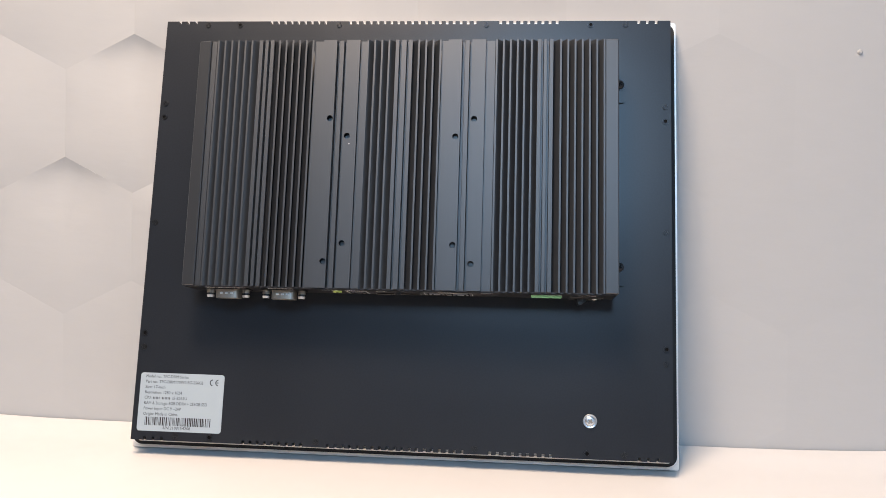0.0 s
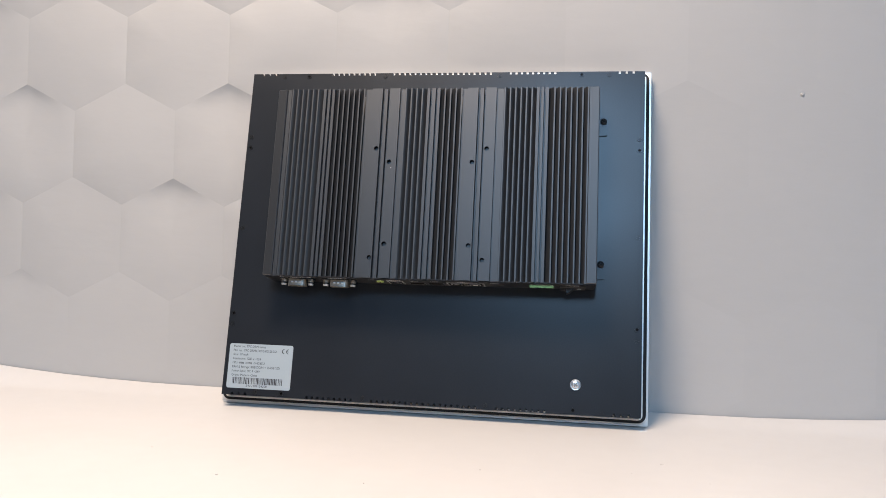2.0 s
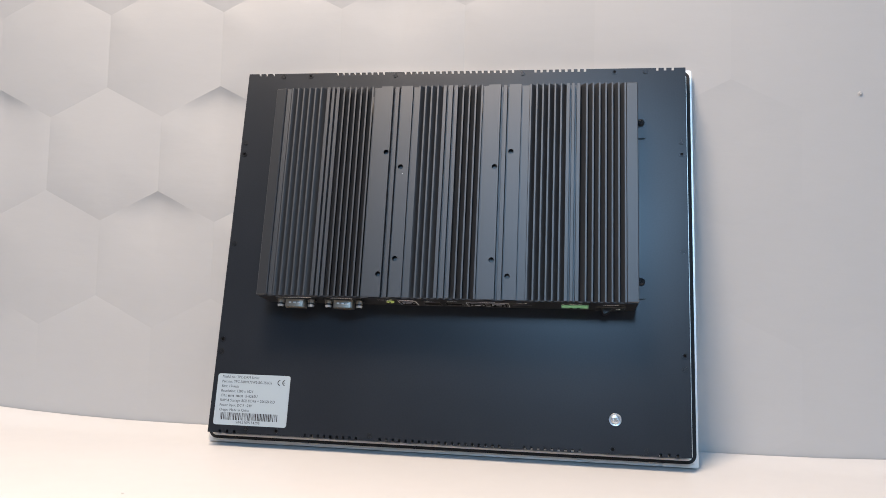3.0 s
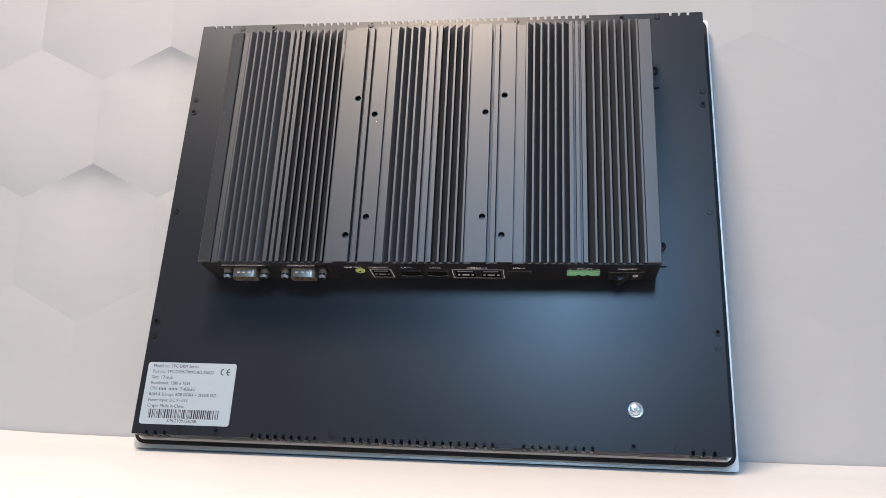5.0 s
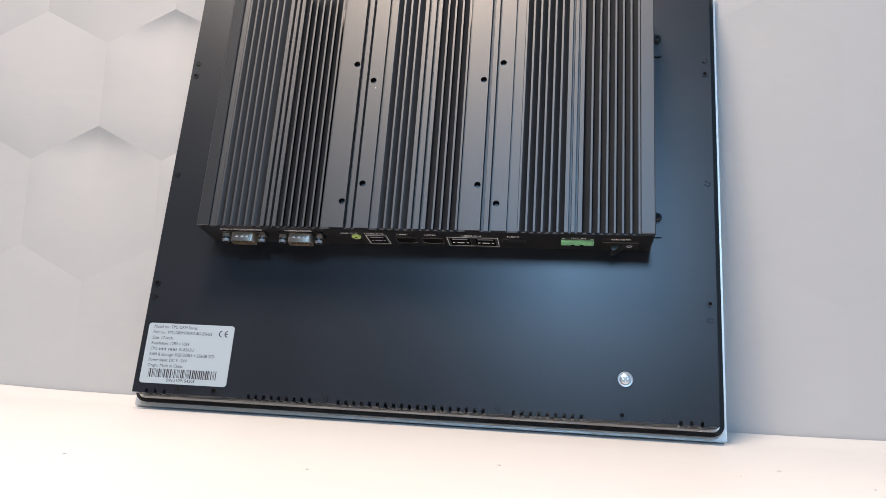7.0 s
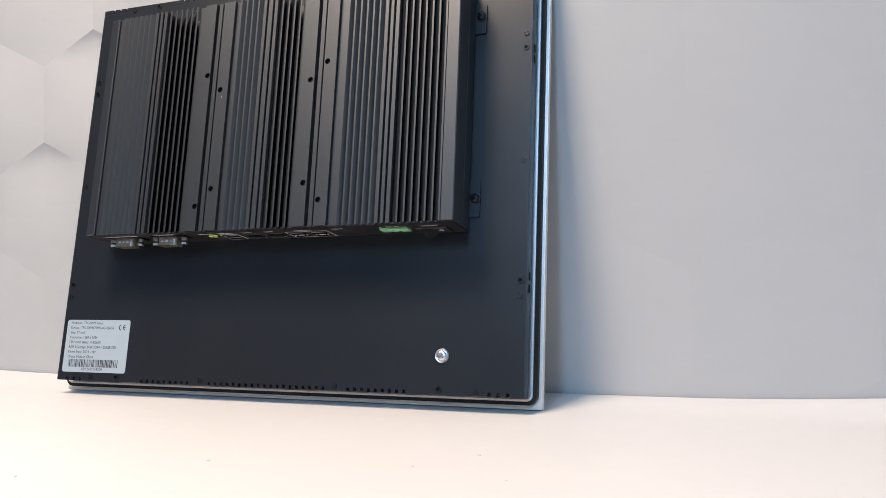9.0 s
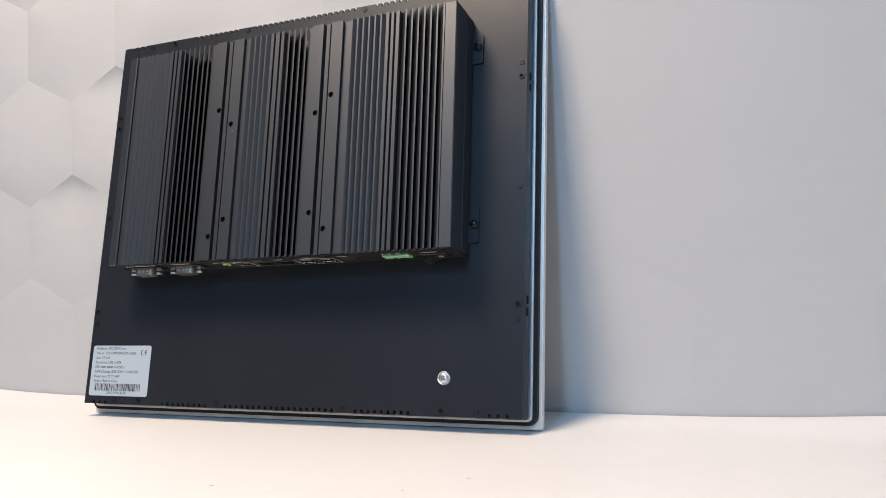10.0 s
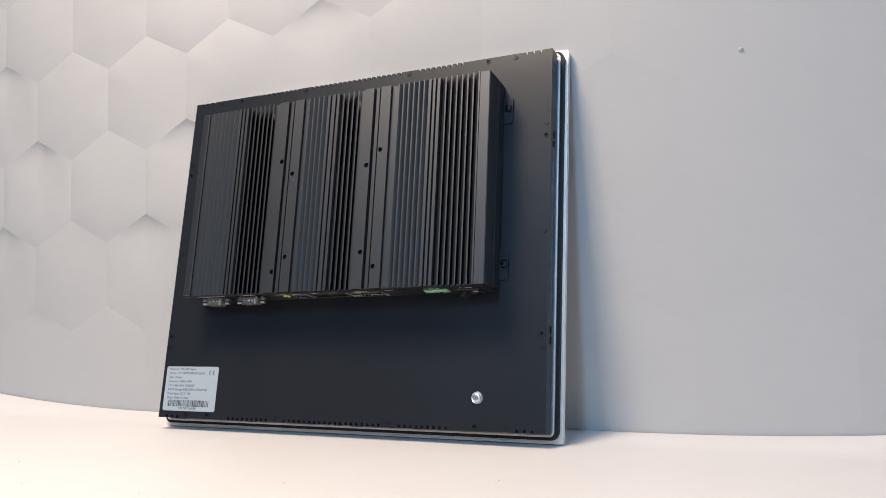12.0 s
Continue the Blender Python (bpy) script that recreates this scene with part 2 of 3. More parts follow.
for a, b in zip(grid, grid[1:]):
    for k in range(len(ys) - 1):
        bm.faces.new((a[k], b[k], b[k + 1], a[k + 1]))
edge = [e for e in bm.edges if e.is_boundary]
down = bmesh.ops.extrude_edge_only(bm, edges=edge)
for v in [g for g in down["geom"] if isinstance(g, bmesh.types.BMVert)]:
    v.co.z = 0.72
part("tabletop", bm, TABLE, table, smooth=True)
for x in (-1.02, 1.02):
    for y in (-0.4, 0.0):
        part("leg", box(x - 0.025, x + 0.025, y - 0.025, y + 0.025, 0, 0.72, 0.003), TABLE, table)

# unseen ceiling panel, added for warm fill
def added_ceiling_panel(x, y, w, d):
    lamp = tagged(new("unseen_fill_panel"), "unseen rectangular ceiling panel added for warm fill light", "ceiling light")
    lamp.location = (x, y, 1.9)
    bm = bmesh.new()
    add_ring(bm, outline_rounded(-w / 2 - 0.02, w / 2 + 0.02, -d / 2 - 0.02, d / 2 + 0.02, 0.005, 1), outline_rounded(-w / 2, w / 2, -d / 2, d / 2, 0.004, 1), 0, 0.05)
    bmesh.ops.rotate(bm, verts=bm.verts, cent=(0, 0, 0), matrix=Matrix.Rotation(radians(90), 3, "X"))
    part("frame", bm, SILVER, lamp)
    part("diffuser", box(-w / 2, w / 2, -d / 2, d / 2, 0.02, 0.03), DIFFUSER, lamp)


added_ceiling_panel(-0.85, -1.30, 0.8, 0.4)

# unseen lamp body, added around the warm light over the table
warm_lamp = tagged(new("added_warm_lamp"), "unseen square silver lamp added for the warm light over the table", "lamp")
warm_lamp.location = (-0.10, -0.46, 1.03)
part("housing", box(-0.15, 0.15, -0.135, 0.135, 0.012, 0.045, 0.004, 2), SILVER, warm_lamp)
part("diffuser", box(-0.13, 0.13, -0.12, 0.12, 0.004, 0.012), DIFFUSER, warm_lamp)
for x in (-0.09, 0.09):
    part("cord", box(x - 0.0015, x + 0.0015, -0.0015, 0.0015, 0.045, 0.92), BLACK_PLASTIC, warm_lamp)

# ---- the panel computer, leaning on the wall with its screen to the wall ----
# its own axes: x along it, z up it, y from its back to its screen; the cover's back is y = 0
LEAN, FOOT = 9.75, Vector((0, 0.026, -0.1830))
computer = tagged(new("panel_computer"), "black industrial panel computer with silver bezel leaning face to the wall", "computer")
computer.matrix_world = pose(0, 0, 0, -LEAN) @ Matrix.Translation(-FOOT)
CX, CZ0, CZ1 = 0.188, -0.1760, 0.1355

# bezel, gasket, flange, inner pan
bm = bmesh.new()
add_slab(bm, outline_rounded(-0.1955, 0.1955, -0.1830, 0.1425, 0.0015, 3), 0.0195, 0.026)
bmesh.ops.bevel(bm, geom=[e for e in bm.edges if abs(e.verts[0].co.y - e.verts[1].co.y) < 1e-6], offset=0.0006, segments=2, affect="EDGES")
part("bezel", bm, SILVER, computer, "silver aluminium front bezel", True)
bm = bmesh.new()
add_ring(bm, outline_rounded(-0.1934, 0.1934, -0.1804, 0.1397, 0.007), outline_rounded(-0.1905, 0.1905, -0.1781, 0.1375, 0.0042), 0.0152, 0.0196)
bmesh.ops.bevel(bm, geom=[e for e in bm.edges if e.verts[0].co.y < 0.0153 and e.verts[1].co.y < 0.0153 and len(e.link_faces) == 2 and e.calc_face_angle(0) > 1], offset=0.0009, segments=2, affect="EDGES")
part("gasket", bm, RUBBER, computer, "black rubber gasket", True)
part("flange", add_slab(bmesh.new(), outline_rounded(-0.1904, 0.1904, -0.1780, 0.1374, 0.0041), 0.0158, 0.0195), BARE, computer, "bare aluminium flange")
bm = bmesh.new()
add_ring(bm, outline_rounded(-0.1904, 0.1904, -0.1780, 0.1374, 0.0041), outline_rounded(-0.1894, 0.1894, -0.1767, 0.1361, 0.0031), 0.0140, 0.0159)
part("flange_lip", bm, SILVER, computer, "bright turned-up edge of the flange")
part("inner_pan", box(-0.1868, 0.1868, 0.0120, 0.0160, -0.1748, 0.1342), COAT, computer)

# cover: plate and folded edges with vent notches along top and bottom
NOTCH, NOTCH_DEEP, COVER_BACK = 0.0020, 0.0028, 0.0125
SLOTS = [s * (0.1655 + 0.0062 * k) for k in range(3) for s in (-1, 1)]
SLOTS += [s * (0.0655 + 0.00515 * k) for k in range(9) for s in (-1, 1)]
SLOTS += [-0.0465 + 0.00517 * k for k in range(19)]
SLOTS.sort()
cover_bm = box(-CX, CX, 0, COVER_BACK, CZ0 + NOTCH_DEEP, CZ1 - NOTCH_DEEP)
start = -CX
for s in SLOTS + [CX + NOTCH / 2]:
    end = s - NOTCH / 2
    for z0, z1 in ((CZ0, CZ0 + NOTCH_DEEP), (CZ1 - NOTCH_DEEP, CZ1)):
        add_box(cover_bm, start, end, 0, COVER_BACK, z0, z1)
    start = s + NOTCH / 2
part("rear_cover", cover_bm, COAT, computer, "satin black steel rear cover")
for x in SLOTS:
    for z in (CZ0 + NOTCH_DEEP, CZ1 - NOTCH_DEEP):
        part("vent_slot", box(x - NOTCH / 2, x + NOTCH / 2, 0.0004, COVER_BACK - 0.0004, z - 0.0006, z + 0.0006), COAT, computer)
# slots in the upright sides
for s in (-1, 1):
    for z in (0.058, -0.1015):
        for dz in (-0.004, 0.004):
            part("side_slot", box(s * CX - 0.0012, s * CX + 0.0003, 0.0065, 0.0095, z + dz - 0.0028, z + dz + 0.0028, 0.0002), HOLE, computer)


def screw_bm(radius, proud=0.0006):
    """A cross-recessed head that looks to -y, its seat at y = 0."""
    bm = add_disc(bmesh.new(), (0, -proud * 0.15, 0), radius, proud * 0.7, segments=20)
    slot, arm = radius * 0.16, radius * 0.62
    for q in range(4):
        pts = [(slot, slot), (arm, slot)]
        pts += [(radius * math.cos(a), radius * math.sin(a)) for a in [radians(14 + 62 * k / 5) for k in range(6)]] + [(slot, arm)]
        g = q * math.pi / 2
        add_slab(bm, [(x * math.cos(g) - z * math.sin(g), x * math.sin(g) + z * math.cos(g)) for x, z in pts], -proud * 0.5, -proud)
    return bm


head_bm = screw_bm(0.0020, 0.0007)
add_ring(head_bm, outline_rounded(-0.0024, 0.0024, -0.0024, 0.0024, 0.00239, 6), outline_rounded(-0.0020, 0.0020, -0.0020, 0.0020, 0.00199, 6), -0.00015, 0.0001)
head_mesh = finish("screw", head_bm, BLACK_STEEL)
# recess floor and seat ring painted black to imitate their shade
head_mesh.materials.append(BLACK_PLASTIC)
for face in head_mesh.polygons:
    face.material_index = 1 if face.center.y > -0.0004 else 0
bm = bmesh.new()
add_ring(bm, outline_rounded(-0.0022, 0.0022, -0.0022, 0.0022, 0.00219, 5), outline_rounded(-0.00125, 0.00125, -0.00125, 0.00125, 0.00124, 5), -0.0006, 0.0001)
stud_mesh = finish("stud", bm, BLACK_STEEL)
stud_hole = finish("stud_hole", add_disc(bmesh.new(), (0, -0.0001, 0), 0.0013, 0.0003, segments=16), HOLE)


def place_mesh(name, mesh, parent, x, y, z, turn=0.0):
    ob = new(name, mesh)
    ob.parent = parent
    ob.matrix_local = Matrix.Translation((x, y, z)) @ Matrix.Rotation(radians(turn), 4, "Y")
    return ob


rnd = random.Random(3)
for s in (-1, 1):
    for z in (0.0705, -0.020, -0.111):
        place_mesh("screw", head_mesh, computer, s * 0.184, 0, z, rnd.uniform(0, 90))
    for z in (0.0600, -0.101):
        stud = place_mesh("stud", stud_mesh, computer, s * 0.184, 0, z)
        place_mesh("stud_hole", stud_hole, stud, 0, 0, 0)
    for z in (0.1325, -0.1725):
        for x in (0.156, 0.055):
            place_mesh("screw", head_mesh, computer, s * x, 0, z, rnd.uniform(0, 90))
        stud = place_mesh("stud", stud_mesh, computer, s * 0.131, 0, z)
        place_mesh("stud_hole", stud_hole, stud, 0, 0, 0)

# earth screw: flanged pan head, a raised duller cross imitating its shaded recess
def turned(profile, segments=32):
    """A solid of revolution round y from (radius, y) pairs, the first and last on the axis."""
    bm = bmesh.new()
    rings = []
    for r, y in profile:
        rings.append([bm.verts.new((r * math.cos(2 * math.pi * k / segments), y, r * math.sin(2 * math.pi * k / segments))) for k in range(segments)] if r else [bm.verts.new((0, y, 0))])
    for a, b in zip(rings, rings[1:]):
        for k in range(segments):
            j = (k + 1) % segments
            corners = [a[k % len(a)], a[j % len(a)], b[j % len(b)], b[k % len(b)]]
            bm.faces.new(list(dict.fromkeys(corners)))
    return bm


screw = part("earth_screw", turned([(0, 0.0), (0.0047, 0.0), (0.0048, -0.0006), (0.0045, -0.0011), (0.0036, -0.0009), (0.0034, -0.0017), (0.0032, -0.0022), (0.0028, -0.0025), (0.0016, -0.0026), (0, -0.0026)]), ZINC, computer, "zinc-plated cross-head earth screw", True)
screw.location = (0.1327, 0.0, -0.1508)
bm = box(-0.0018, 0.0018, -0.00275, -0.0020, -0.0006, 0.0006, 0.0001)
add_box(bm, -0.0006, 0.0006, -0.0028, -0.0020, -0.0018, 0.0018, 0.0001)
bmesh.ops.rotate(bm, verts=bm.verts, cent=(0, 0, 0), matrix=Matrix.Rotation(radians(38), 3, "Y"))
part("cross_recess", bm, NICKEL, screw, "dull raised cross standing in for the shaded recess")

# ---- heat sink ----
HX, HZ0, HZ1, HY = 0.1475, -0.068, 0.107, -0.033
FLOOR_Y = -0.014
SKEW = Matrix.Rotation(radians(-0.28), 4, "Y")
sink = part("heat_sink", box(-HX, HX, FLOOR_Y, -0.0005, HZ0 + 0.0006, HZ1 - 0.0006, 0.0004), ANODISED, computer, "black anodised aluminium heat sink with upright fins")
sink.matrix_local = SKEW


def rib(name, x0, x1, y=HY, bevel=0.0002):
    """An upright rib."""
    return part(name, box(x0, x1, y, FLOOR_Y + 0.0005, HZ0, HZ1, bevel), ANODISED, sink)


def slanted_fin(x, side, stop):
    """A thin fin that slants at 45 degrees to the given side as it goes in, down to the base or into the solid rib at x = stop."""
    deep = min(FLOOR_Y + 0.0005 - HY, abs(stop - x) + 0.001)
    bm = box(x - FIN / 2, x + FIN / 2, HY, HY + deep, HZ0, HZ1)
    for v in bm.verts:
        v.co.x += side * (v.co.y - HY)
    return part("fin", bm, ANODISED, sink)


insert_mesh = finish("threaded_insert", turned([(0.00205, 0.0), (0.00175, 0.0007), (0.00155, 0.0028), (0.00205, 0.0029), (0.00205, 0.0)], 20), DULL_STEEL, True)


def drilled_rail(x0, x1, holes):
    """A rail with blind round holes (x, z) in its face."""
    bm = bmesh.new()
    radius, deep, n = 0.0021, 0.0035, 16
    cuts = [HZ0]
    for hx, hz in sorted(holes, key=lambda h: h[1]):
        cuts += [hz - 0.0035, hz + 0.0035]
    cuts.append(HZ1)
    for k, (z0, z1) in enumerate(zip(cuts, cuts[1:])):
        if k % 2 == 0:
            bm.faces.new([bm.verts.new(c) for c in ((x0, HY, z0), (x1, HY, z0), (x1, HY, z1), (x0, HY, z1))])
            continue
        hx, hz = sorted(holes, key=lambda h: h[1])[k // 2]
        square, circle, inner = [], [], []
        for q in range(n):
            a = 2 * math.pi * q / n + math.pi / 4
            c, d = math.cos(a), math.sin(a)
            m = max(abs(c), abs(d))
            px = hx + (c / m) * ((x1 - hx) if c > 0 else (hx - x0))
            square.append(bm.verts.new((px, HY, hz + d / m * 0.0035)))
            circle.append(bm.verts.new((hx + radius * c, HY, hz + radius * d)))
            inner.append(bm.verts.new((hx + radius * c, HY + deep, hz + radius * d)))
        for q in range(n):
            r = (q + 1) % n
            bm.faces.new((square[q], square[r], circle[r], circle[q]))
            bm.faces.new((circle[q], circle[r], inner[r], inner[q]))
        bm.faces.new(inner)
    y1 = FLOOR_Y + 0.0005
    for quad in (((x0, HY, HZ0), (x0, y1, HZ0), (x0, y1, HZ1), (x0, HY, HZ1)), ((x1, HY, HZ0), (x1, y1, HZ0), (x1, y1, HZ1), (x1, HY, HZ1)),
                 ((x0, HY, HZ0), (x1, HY, HZ0), (x1, y1, HZ0), (x0, y1, HZ0)), ((x0, HY, HZ1), (x1, HY, HZ1), (x1, y1, HZ1), (x0, y1, HZ1))):
        bm.faces.new([bm.verts.new(c) for c in quad])
    bmesh.ops.remove_doubles(bm, verts=bm.verts, dist=0.00001)
    rail = part("mounting_rail", bm, ANODISED, sink)
    for hx, hz in holes:
        place_mesh("threaded_insert", insert_mesh, rail, hx, HY + 0.0003, hz)


FIN = 0.0012
for s in (-1, 1):
    a, b = sorted((s * 0.1385, s * HX))
    plate = rib("end_plate", a, b, bevel=0.0006)
    if s < 0:
        # this one slopes away to its outer edge
        for v in plate.data.vertices:
            if v.co.y < HY + 0.001:
                v.co.y += 0.0016 * (-0.1385 - v.co.x) / 0.009
    for k in range(7 if s > 0 else 6):
        slanted_fin(s * (0.1085 + 0.0049 * k), -s, s * 0.1034)
    for k in range(6):
        slanted_fin(s * (0.0645 + 0.0048 * k), s, s * 0.0925)
    for k in range(4):
        slanted_fin(s * (0.0105 + 0.005 * k), -s, s * 0.0060)
    for x0, x1, y in ((0.0925, 0.0952, HY), (0.0952, 0.0967, HY + 0.0040), (0.0967, 0.0991, HY), (0.0991, 0.1006, HY + 0.0040), (0.1006, 0.1034, HY)):
        a, b = sorted((s * x0, s * x1))
        rib("thick_fin", a, b, y, 0.00015)
    for x0, x1, d in ((0.0310, 0.0405, 0.0375), (0.0475, 0.0570, 0.05)):
        a, b = sorted((s * x0, s * x1))
        drilled_rail(a, b, [(s * d, -d), (s * d, d)])
    for x0, x1, y in ((0.0262, 0.0310, HY + 0.0026), (0.0570, 0.0637, HY + 0.0026), (0.0405, 0.0425, HY + 0.0050), (0.0425, 0.0458, HY + 0.0012), (0.0458, 0.0475, HY + 0.0050)):
        a, b = sorted((s * x0, s * x1))
        rib("rail_step", a, b, y)
rib("rail_step", -0.1385, -0.1346, HY + 0.002)
for x0, x1, y in ((-0.0060, -0.0033, HY), (-0.0033, -0.0018, HY + 0.0040), (-0.0018, 0.0018, HY), (0.0018, 0.0033, HY + 0.0040), (0.0033, 0.0060, HY)):
    rib("thick_fin", x0, x1, y, 0.00015)
part("paint_fleck", add_disc(bmesh.new(), (-0.0357, HY - 0.00003, 0.0318), 0.00034, 0.0001, segments=10), WHITE_INK, sink, "tiny white fleck on the rail")
# fixing tabs beside it, each with a domed cross-head screw on a washer
pan_head = finish("tab_screw", turned([(0, 0.0), (0.0031, 0.0), (0.0031, -0.0009), (0.0028, -0.0017), (0.0020, -0.0023), (0.0009, -0.0025), (0, -0.0025)], 24), BLACK_STEEL, True)
# raised black cross in place of the shade in the recess
bm = box(-0.0016, 0.0016, -0.00262, -0.0019, -0.0004, 0.0004)
add_box(bm, -0.0004, 0.0004, -0.00265, -0.0019, -0.0016, 0.0016)
pan_cross = finish("cross_recess", bm, HOLE)
bm = bmesh.new()
add_ring(bm, outline_rounded(-0.0040, 0.0040, -0.0040, 0.0040, 0.00399, 6), outline_rounded(-0.0030, 0.0030, -0.0030, 0.0030, 0.00299, 6), -0.0006, 0.0001)
washer = finish("washer", bm, BLACK_STEEL)
for v, above in ((0.0860, 0.0095), (-0.0455, 0.0125)):
    tab = part("mounting_tab", add_slab(bmesh.new(), outline_rounded(0.1440, 0.1553, v - 0.0130, v + above, 0.0014, 4), -0.0016, -0.0002), COAT, computer)
    place_mesh("washer", washer, tab, 0.1517, -0.0016, v)
    place_mesh("tab_screw", pan_head, tab, 0.1517, -0.0021, v, 30)
    place_mesh("cross_recess", pan_cross, tab, 0.1517, -0.0021, v, 30)

# ---- port side ----
ports = part("port_plate", box(-HX + 0.001, HX - 0.001, -0.0312, -0.0005, HZ0 - 0.0006, HZ0 + 0.0004), PORT_FACE, computer, "black port plate under the heat sink")
ports.matrix_local = SKEW
PZ = HZ0 - 0.0006


def port_text(text, x, y, width, size=0.0034):
    """Lettering on the port plate, which looks down; its letters stand with their tops to the heat sink."""
    mesh = text_mesh(text, size, 0.00003, WHITE_INK, width)
    mesh.transform(Matrix.Translation((x - width / 2, 0, -size * 0.35)))
    ob = new("lettering", mesh)
    ob.parent = ports
    ob.matrix_local = Matrix.Translation((0, y, PZ - 0.0001)) @ Matrix.Rotation(radians(90), 4, "X")
    return ob


def d_outline(w, h, slope, radius_steps=3):
    pts = outline_rounded(-w / 2, w / 2, -h / 2, h / 2, 0.0018, radius_steps)
    return [(x * (1 - slope * (z / h + 0.5)), z) for x, z in pts]


def serial_port(x, y):
    port = part("serial_port", add_slab(bmesh.new(), outline_rounded(-0.0154, 0.0154, -0.006, 0.006, 0.0012, 3), 0, 0.0009), BLACK_STEEL, ports, "nickel-plated nine-pin serial connector")
    port.matrix_local = Matrix.Translation((x, y, PZ - 0.001)) @ Matrix.Rotation(radians(90), 4, "X")
    bm = bmesh.new()
    add_ring(bm, d_outline(0.0172, 0.0086, 0.1), d_outline(0.0160, 0.0074, 0.1), -0.0058, 0.0)
    part("shell", bm, NICKEL, port, smooth=True)
    part("insert", add_slab(bmesh.new(), d_outline(0.0159, 0.0073, 0.1), -0.0012, -0.0002), BLACK_PLASTIC, port)
    for k in range(5):
        part("pin", add_disc(bmesh.new(), ((k - 2) * 0.00277, -0.003, -0.0014), 0.0005, 0.005, segments=8), GOLD, port)
    for k in range(4):
        part("pin", add_disc(bmesh.new(), ((k - 1.5) * 0.00277, -0.003, 0.0014), 0.0005, 0.005, segments=8), GOLD, port)
    # dimples in brighter zinc than the shell, to paint their highlights
    for k in range(3):
        for z0, z1 in ((-0.0047, -0.0041), (0.0041, 0.0047)):
            part("dimple", box((k - 1) * 0.0036 - 0.0010, (k - 1) * 0.0036 + 0.0010, -0.0032, -0.0018, z0, z1, 0.00025), ZINC, port)
    # black neck and bright collar paint the post's shaded groove and lit end
    for s in (-1, 1):
        post = part("jack_post", add_disc(bmesh.new(), (s * 0.0125, -0.0011, 0), 0.0027, 0.0022, segments=6), NICKEL, port)
        part("neck", add_disc(bmesh.new(), (s * 0.0125, -0.0029, 0), 0.0021, 0.0014, segments=14), BLACK_STEEL, post)
        part("post_collar", add_disc(bmesh.new(), (s * 0.0125, -0.0044, 0), 0.0027, 0.0016, segments=6, top=0.0023), ZINC, post)
        part("thread_hole", add_disc(bmesh.new(), (s * 0.0125, -0.00521, 0), 0.0014, 0.0003, segments=12), HOLE, post)


serial_port(-0.1183, -0.0190)
serial_port(-0.0790, -0.0190)
port_text("COM1:RS232/422/485", -0.1185, -0.0262, 0.029)
port_text("COM2:RS232", -0.0795, -0.0262, 0.018)
port_text("LINE OUT", -0.0455, -0.0235, 0.0115)
port_text("USB2.0×2", -0.0290, -0.0235, 0.0125)
port_text("LAN1", -0.0105, -0.0235, 0.0070)
port_text("LAN2", 0.0078, -0.0235, 0.0070)
port_text("USB3.0×4", 0.0345, -0.0235, 0.0125)
port_text("HDMI", 0.0610, -0.0235, 0.0075)
port_text("+", 0.0925, -0.0225, 0.0022)
port_text("DC_IN", 0.1015, -0.0232, 0.0090)
port_text("-", 0.1100, -0.0225, 0.0022)
port_text("ON/OFF", 0.1275, -0.0225, 0.0115)

bm = add_disc(bmesh.new(), (-0.0418, -0.0185, PZ - 0.0005), 0.0031, 0.0012, axis="z")
jack = part("audio_jack", bm, LIME, ports, "lime green line-out jack")
part("jack_hole", add_disc(bmesh.new(), (-0.0418, -0.0185, PZ - 0.0012), 0.0009, 0.0003, axis="z"), HOLE, jack)


def usb_block(x0, x1, y0, y1, columns):
    """Ports inside a printed white frame."""
    t = 0.00035
    for a in ((x0, x1, y0, y0 + t), (x0, x1, y1 - t, y1), (x0, x0 + t, y0 + t, y1 - t), (x1 - t, x1, y0 + t, y1 - t)):
        part("printed_line", box(a[0], a[1], a[2], a[3], PZ - 0.0001, PZ + 0.0002), WHITE_INK, ports)
    step = (x1 - x0) / columns
    for k in range(columns):
        cx, w = x0 + step * (k + 0.5), min(0.0068, step * 0.44)
        shell = bmesh.new()
        ya, yb, rim = y0 + 0.0012, y1 - 0.0012, 0.0004
        add_box(shell, cx - w, cx + w, ya, ya + rim, PZ - 0.0003, PZ + 0.002)
        add_box(shell, cx - w, cx + w, yb - rim, yb, PZ - 0.0003, PZ + 0.002)
        add_box(shell, cx - w, cx - w + rim, ya + rim, yb - rim, PZ - 0.0003, PZ + 0.002)
        add_box(shell, cx + w - rim, cx + w, ya + rim, yb - rim, PZ - 0.0003, PZ + 0.002)
        port = part("usb_port", shell, BLACK_STEEL, ports, "double-stacked usb socket")
        part("opening", box(cx - w + rim, cx + w - rim, ya + rim, yb - rim, PZ - 0.0002, PZ + 0.001), HOLE, port)
        part("tongue", box(cx - w * 0.72, cx + w * 0.72, ya + 0.0016, ya + 0.0025, PZ - 0.0004, PZ), GREY_PLASTIC, port)
        for g, half in ((-0.66, 0.0007), (0.0, 0.0023), (0.66, 0.0007)):
            part("spring", box(cx + g * w - half, cx + g * w + half, yb - 0.0064, yb - 0.0053, PZ - 0.0004, PZ), WHITE_INK if columns > 1 else GREY_PLASTIC, port)


usb_block(-0.0355, -0.0215, -0.0200, -0.0035, 1)
usb_block(0.0180, 0.0510, -0.0200, -0.0030, 2)
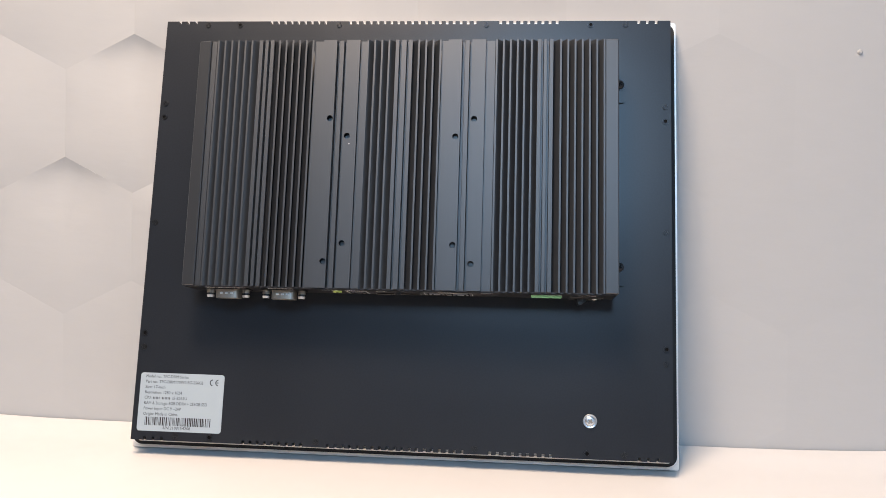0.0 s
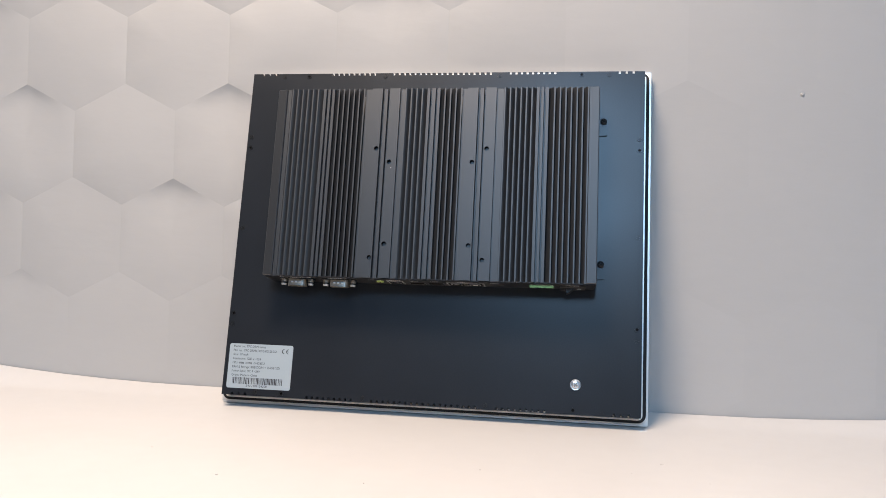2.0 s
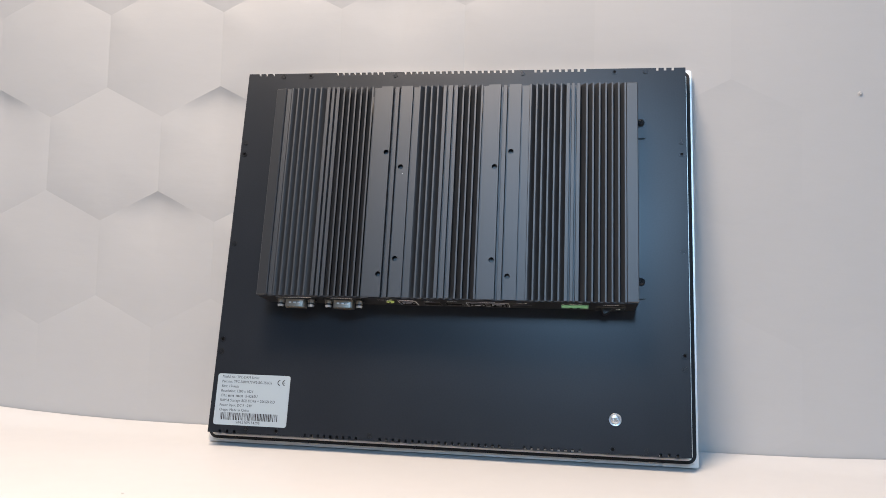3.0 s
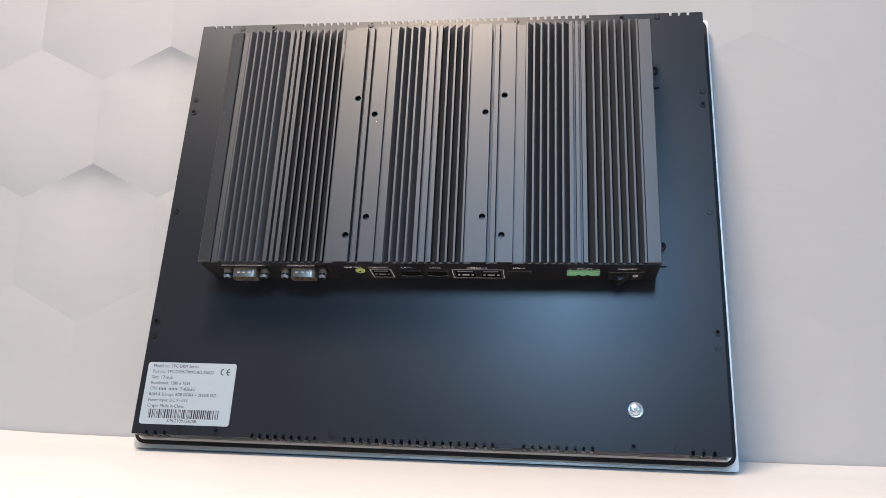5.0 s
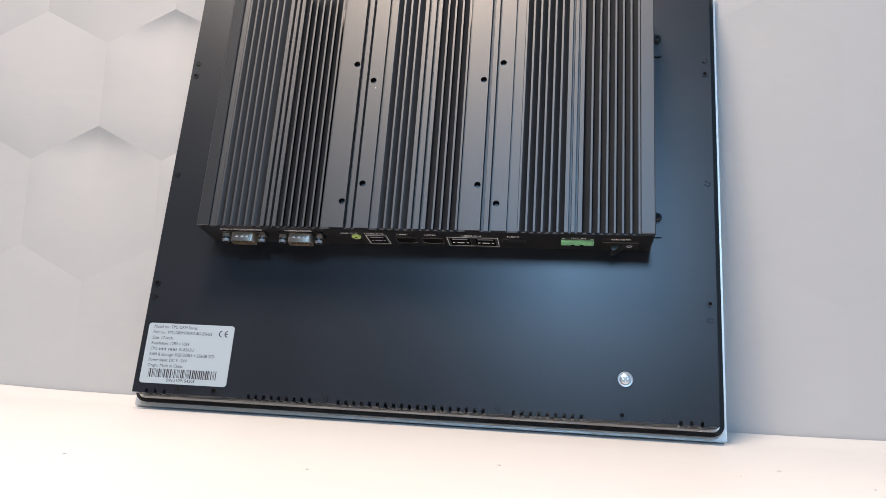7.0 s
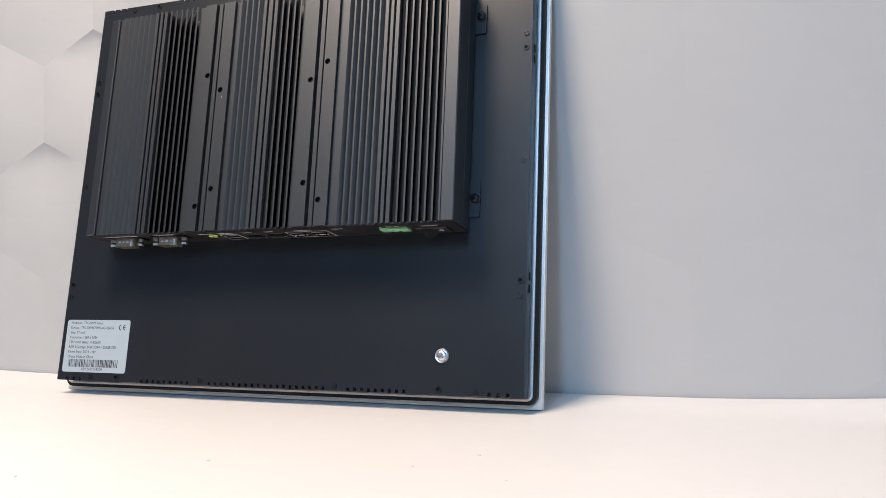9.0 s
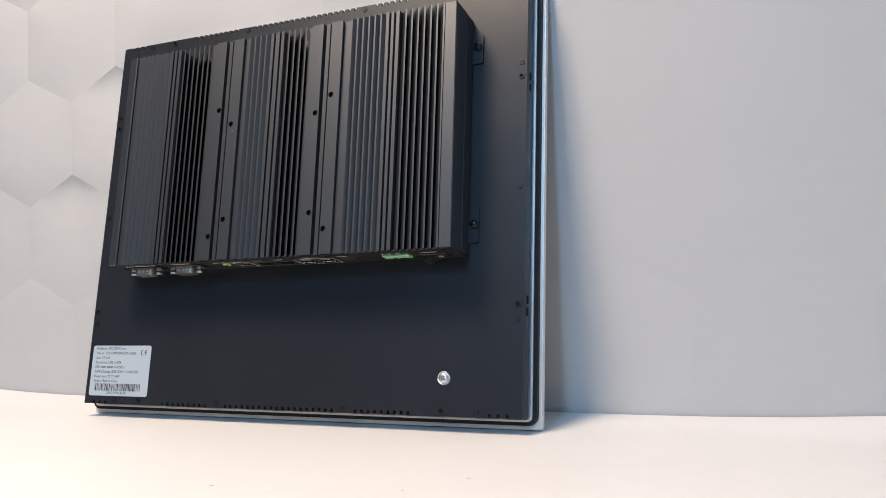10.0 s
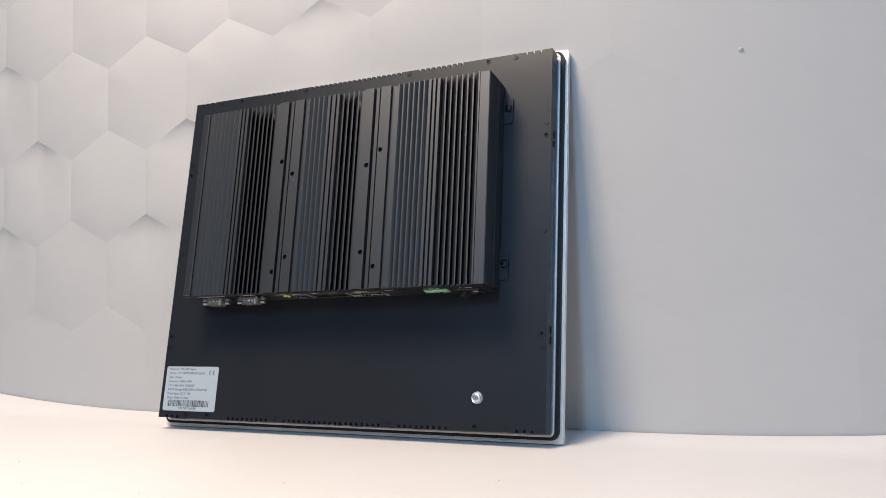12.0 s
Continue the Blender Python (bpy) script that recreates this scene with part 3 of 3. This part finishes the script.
for x in (-0.009, 0.0082):
    socket = part("network_socket", box(x - 0.0072, x + 0.0072, -0.0175, -0.0045, PZ - 0.0004, PZ + 0.002, 0.0003), BLACK_STEEL, ports)
    part("opening", box(x - 0.0062, x + 0.0062, -0.0168, -0.0085, PZ - 0.0006, PZ + 0.002), HOLE, socket)
    for x0, x1 in ((x - 0.0068, x - 0.0034), (x + 0.0034, x + 0.0068)):
        part("latch_lip", box(x0, x1, -0.0095, -0.0078, PZ - 0.0008, PZ, 0.0002), DULL_STEEL, socket)
    part("latch_lip", box(x - 0.0034, x + 0.0034, -0.0082, -0.0072, PZ - 0.0008, PZ, 0.0002), DULL_STEEL, socket)
part("video_port", box(0.0535, 0.0685, -0.0180, -0.0125, PZ - 0.0004, PZ + 0.002, 0.0003), BLACK_STEEL, ports)

bm = box(0.0908, 0.1112, -0.0200, -0.0120, PZ - 0.0012, PZ + 0.001, 0.0003)
terminal = part("power_terminal", bm, GREEN, ports, "green plastic power terminal block")
for x in (0.0982, 0.1038):
    part("terminal_slot", box(x - 0.0012, x + 0.0012, -0.0138, -0.0118, PZ - 0.0014, PZ - 0.0004), HOLE, terminal)
for x in (0.0945, 0.1075):
    part("terminal_screw", box(x - 0.0019, x + 0.0019, -0.0178, -0.0150, PZ - 0.0014, PZ - 0.0008, 0.0003), GREEN, terminal)
part("terminal_lip", box(0.0975, 0.1045, -0.0182, -0.0168, PZ - 0.0016, PZ - 0.0008, 0.0002), GREEN, terminal)
switch = part("rocker_switch", box(0.1165, 0.1385, -0.0195, -0.0045, PZ - 0.0012, PZ + 0.001, 0.0004), BLACK_PLASTIC, ports, "black rocker power switch")
bm = bmesh.new()
prof = [(0.1205, PZ - 0.0005), (0.1225, PZ - 0.0056), (0.1245, PZ - 0.0050), (0.1290, PZ - 0.0018), (0.1365, PZ - 0.0012), (0.1365, PZ - 0.0005)]
add_slab(bm, prof, -0.0180, -0.0060)
part("rocker", bm, BLACK_PLASTIC, switch)
bm = bmesh.new()
add_ring(bm, outline_rounded(-0.0017, 0.0017, -0.0017, 0.0017, 0.00169, 6), outline_rounded(-0.0013, 0.0013, -0.0013, 0.0013, 0.00129, 6), 0, 0.0002)
mark = part("printed_circle", bm, WHITE_INK, switch)
mark.matrix_local = Matrix.Translation((0.1332, -0.0140, PZ - 0.0017)) @ Matrix.Rotation(radians(90), 4, "X")

# ---- label ----
LX0, LX1, LZ0, LZ1 = -0.1842, -0.1230, -0.1697, -0.1291
sticker = part("data_label", add_slab(bmesh.new(), outline_rounded(LX0, LX1, LZ0, LZ1, 0.002, 4), -0.0002, 0.0001), PAPER, computer, "pale printed data label with a bar code")


def label_text(text, x, z, width, size=0.0030):
    ob = new("lettering", text_mesh(text, size, 0.00002, BLACK_INK, width))
    ob.parent = sticker
    ob.location = (x, -0.00023, z)


def label_bar(x0, x1, z0, z1):
    part("printed_bar", box(x0, x1, -0.00024, -0.00019, z0, z1), BLACK_INK, sticker)


ROWS = [("Model no.: TPC-DRM Series", 0.031), ("Part no.: TPC-DRM170W2-8G-256GS", 0.042), ("Size: 17-inch", 0.0145), ("Resolution: 1280 x 1024", 0.027),
        ("CPU:", 0.0050), ("RAM & Storage: 8GB DDR4 + 256GB SSD", 0.046), ("Power Input: DC 9 ~24V", 0.0272), ("Origin: Made in China", 0.0250)]
for k, (text, width) in enumerate(ROWS):
    label_text(text, LX0 + 0.0040, LZ1 - 0.0034 - 0.00375 * k, width)
CPU_Z = LZ1 - 0.0034 - 0.00375 * 4
for x0, count in ((0.0102, 5), (0.0168, 6)):
    for k in range(count):
        label_bar(LX0 + x0 + 0.00105 * k, LX0 + x0 + 0.00105 * k + 0.0005, CPU_Z, CPU_Z + 0.0016)
label_text("i5-8265U", LX0 + 0.0245, CPU_Z, 0.0105)
label_text("S/N:2109154208", LX0 + 0.0190, LZ0 + 0.0015, 0.0200)


def arc_stroke(cx, cz, radius, thick, start, end):
    """A flat curved stroke of the conformity mark."""
    bm = bmesh.new()
    sweep = [radians(start + (end - start) * k / 14) for k in range(15)]
    pts = [(cx + radius * math.cos(a), cz + radius * math.sin(a)) for a in sweep]
    pts += [(cx + (radius - thick) * math.cos(a), cz + (radius - thick) * math.sin(a)) for a in reversed(sweep)]
    part("printed_mark", add_slab(bm, pts, -0.00024, -0.00019), BLACK_INK, sticker)


for cx in (LX1 - 0.0082, LX1 - 0.0042):
    arc_stroke(cx, LZ1 - 0.0056, 0.0023, 0.00065, 95, 265)
label_bar(LX1 - 0.0059, LX1 - 0.0042, LZ1 - 0.0059, LZ1 - 0.0053)
bars = random.Random(21)
x = LX0 + 0.0055
while x < LX0 + 0.0530:
    w = bars.choice((0.0003, 0.0003, 0.0006, 0.0009))
    label_bar(x, x + w, LZ0 + 0.0040, LZ0 + 0.0098)
    x += w + bars.choice((0.0004, 0.0005, 0.0008))

# small nub on the plain part of the wall
nub = tagged(new("wall_nub", finish("wall_nub", add_disc(bmesh.new(), (0, 0, 0), 0.0021, 0.0016, segments=14, top=0.0010), WALLPAPER)), "small pale nub stuck on the wall", "nub")
nub.location = (0.3315, WALL_Y - 0.0008, 0.302)

# specks of dust on the table
speck_bm = bmesh.new()
bmesh.ops.create_icosphere(speck_bm, subdivisions=1, radius=0.0011, matrix=Matrix.Diagonal((1.6, 1.0, 0.35, 1)))
speck_mesh = finish("speck", speck_bm, DUST)
SPECKS = ((-0.167, -0.186, 0.7), (-0.092, -0.242, 0.6), (0.070, -0.185, 0.8), (0.003, -0.237, 0.6), (0.194, -0.136, 0.8), (0.220, -0.180, 0.45), (0.171, -0.167, 0.4), (0.411, 0.010, 0.8))
for k, (x, y, size) in enumerate(SPECKS):
    speck = tagged(new("speck", speck_mesh), "tiny grey speck of dust lying on the table", "dust speck", "specks on the table")
    speck.matrix_world = Matrix.Translation((x, y, 0.0002)) @ Matrix.Rotation(radians(40 * k), 4, "Z") @ Matrix.Scale(size, 4)
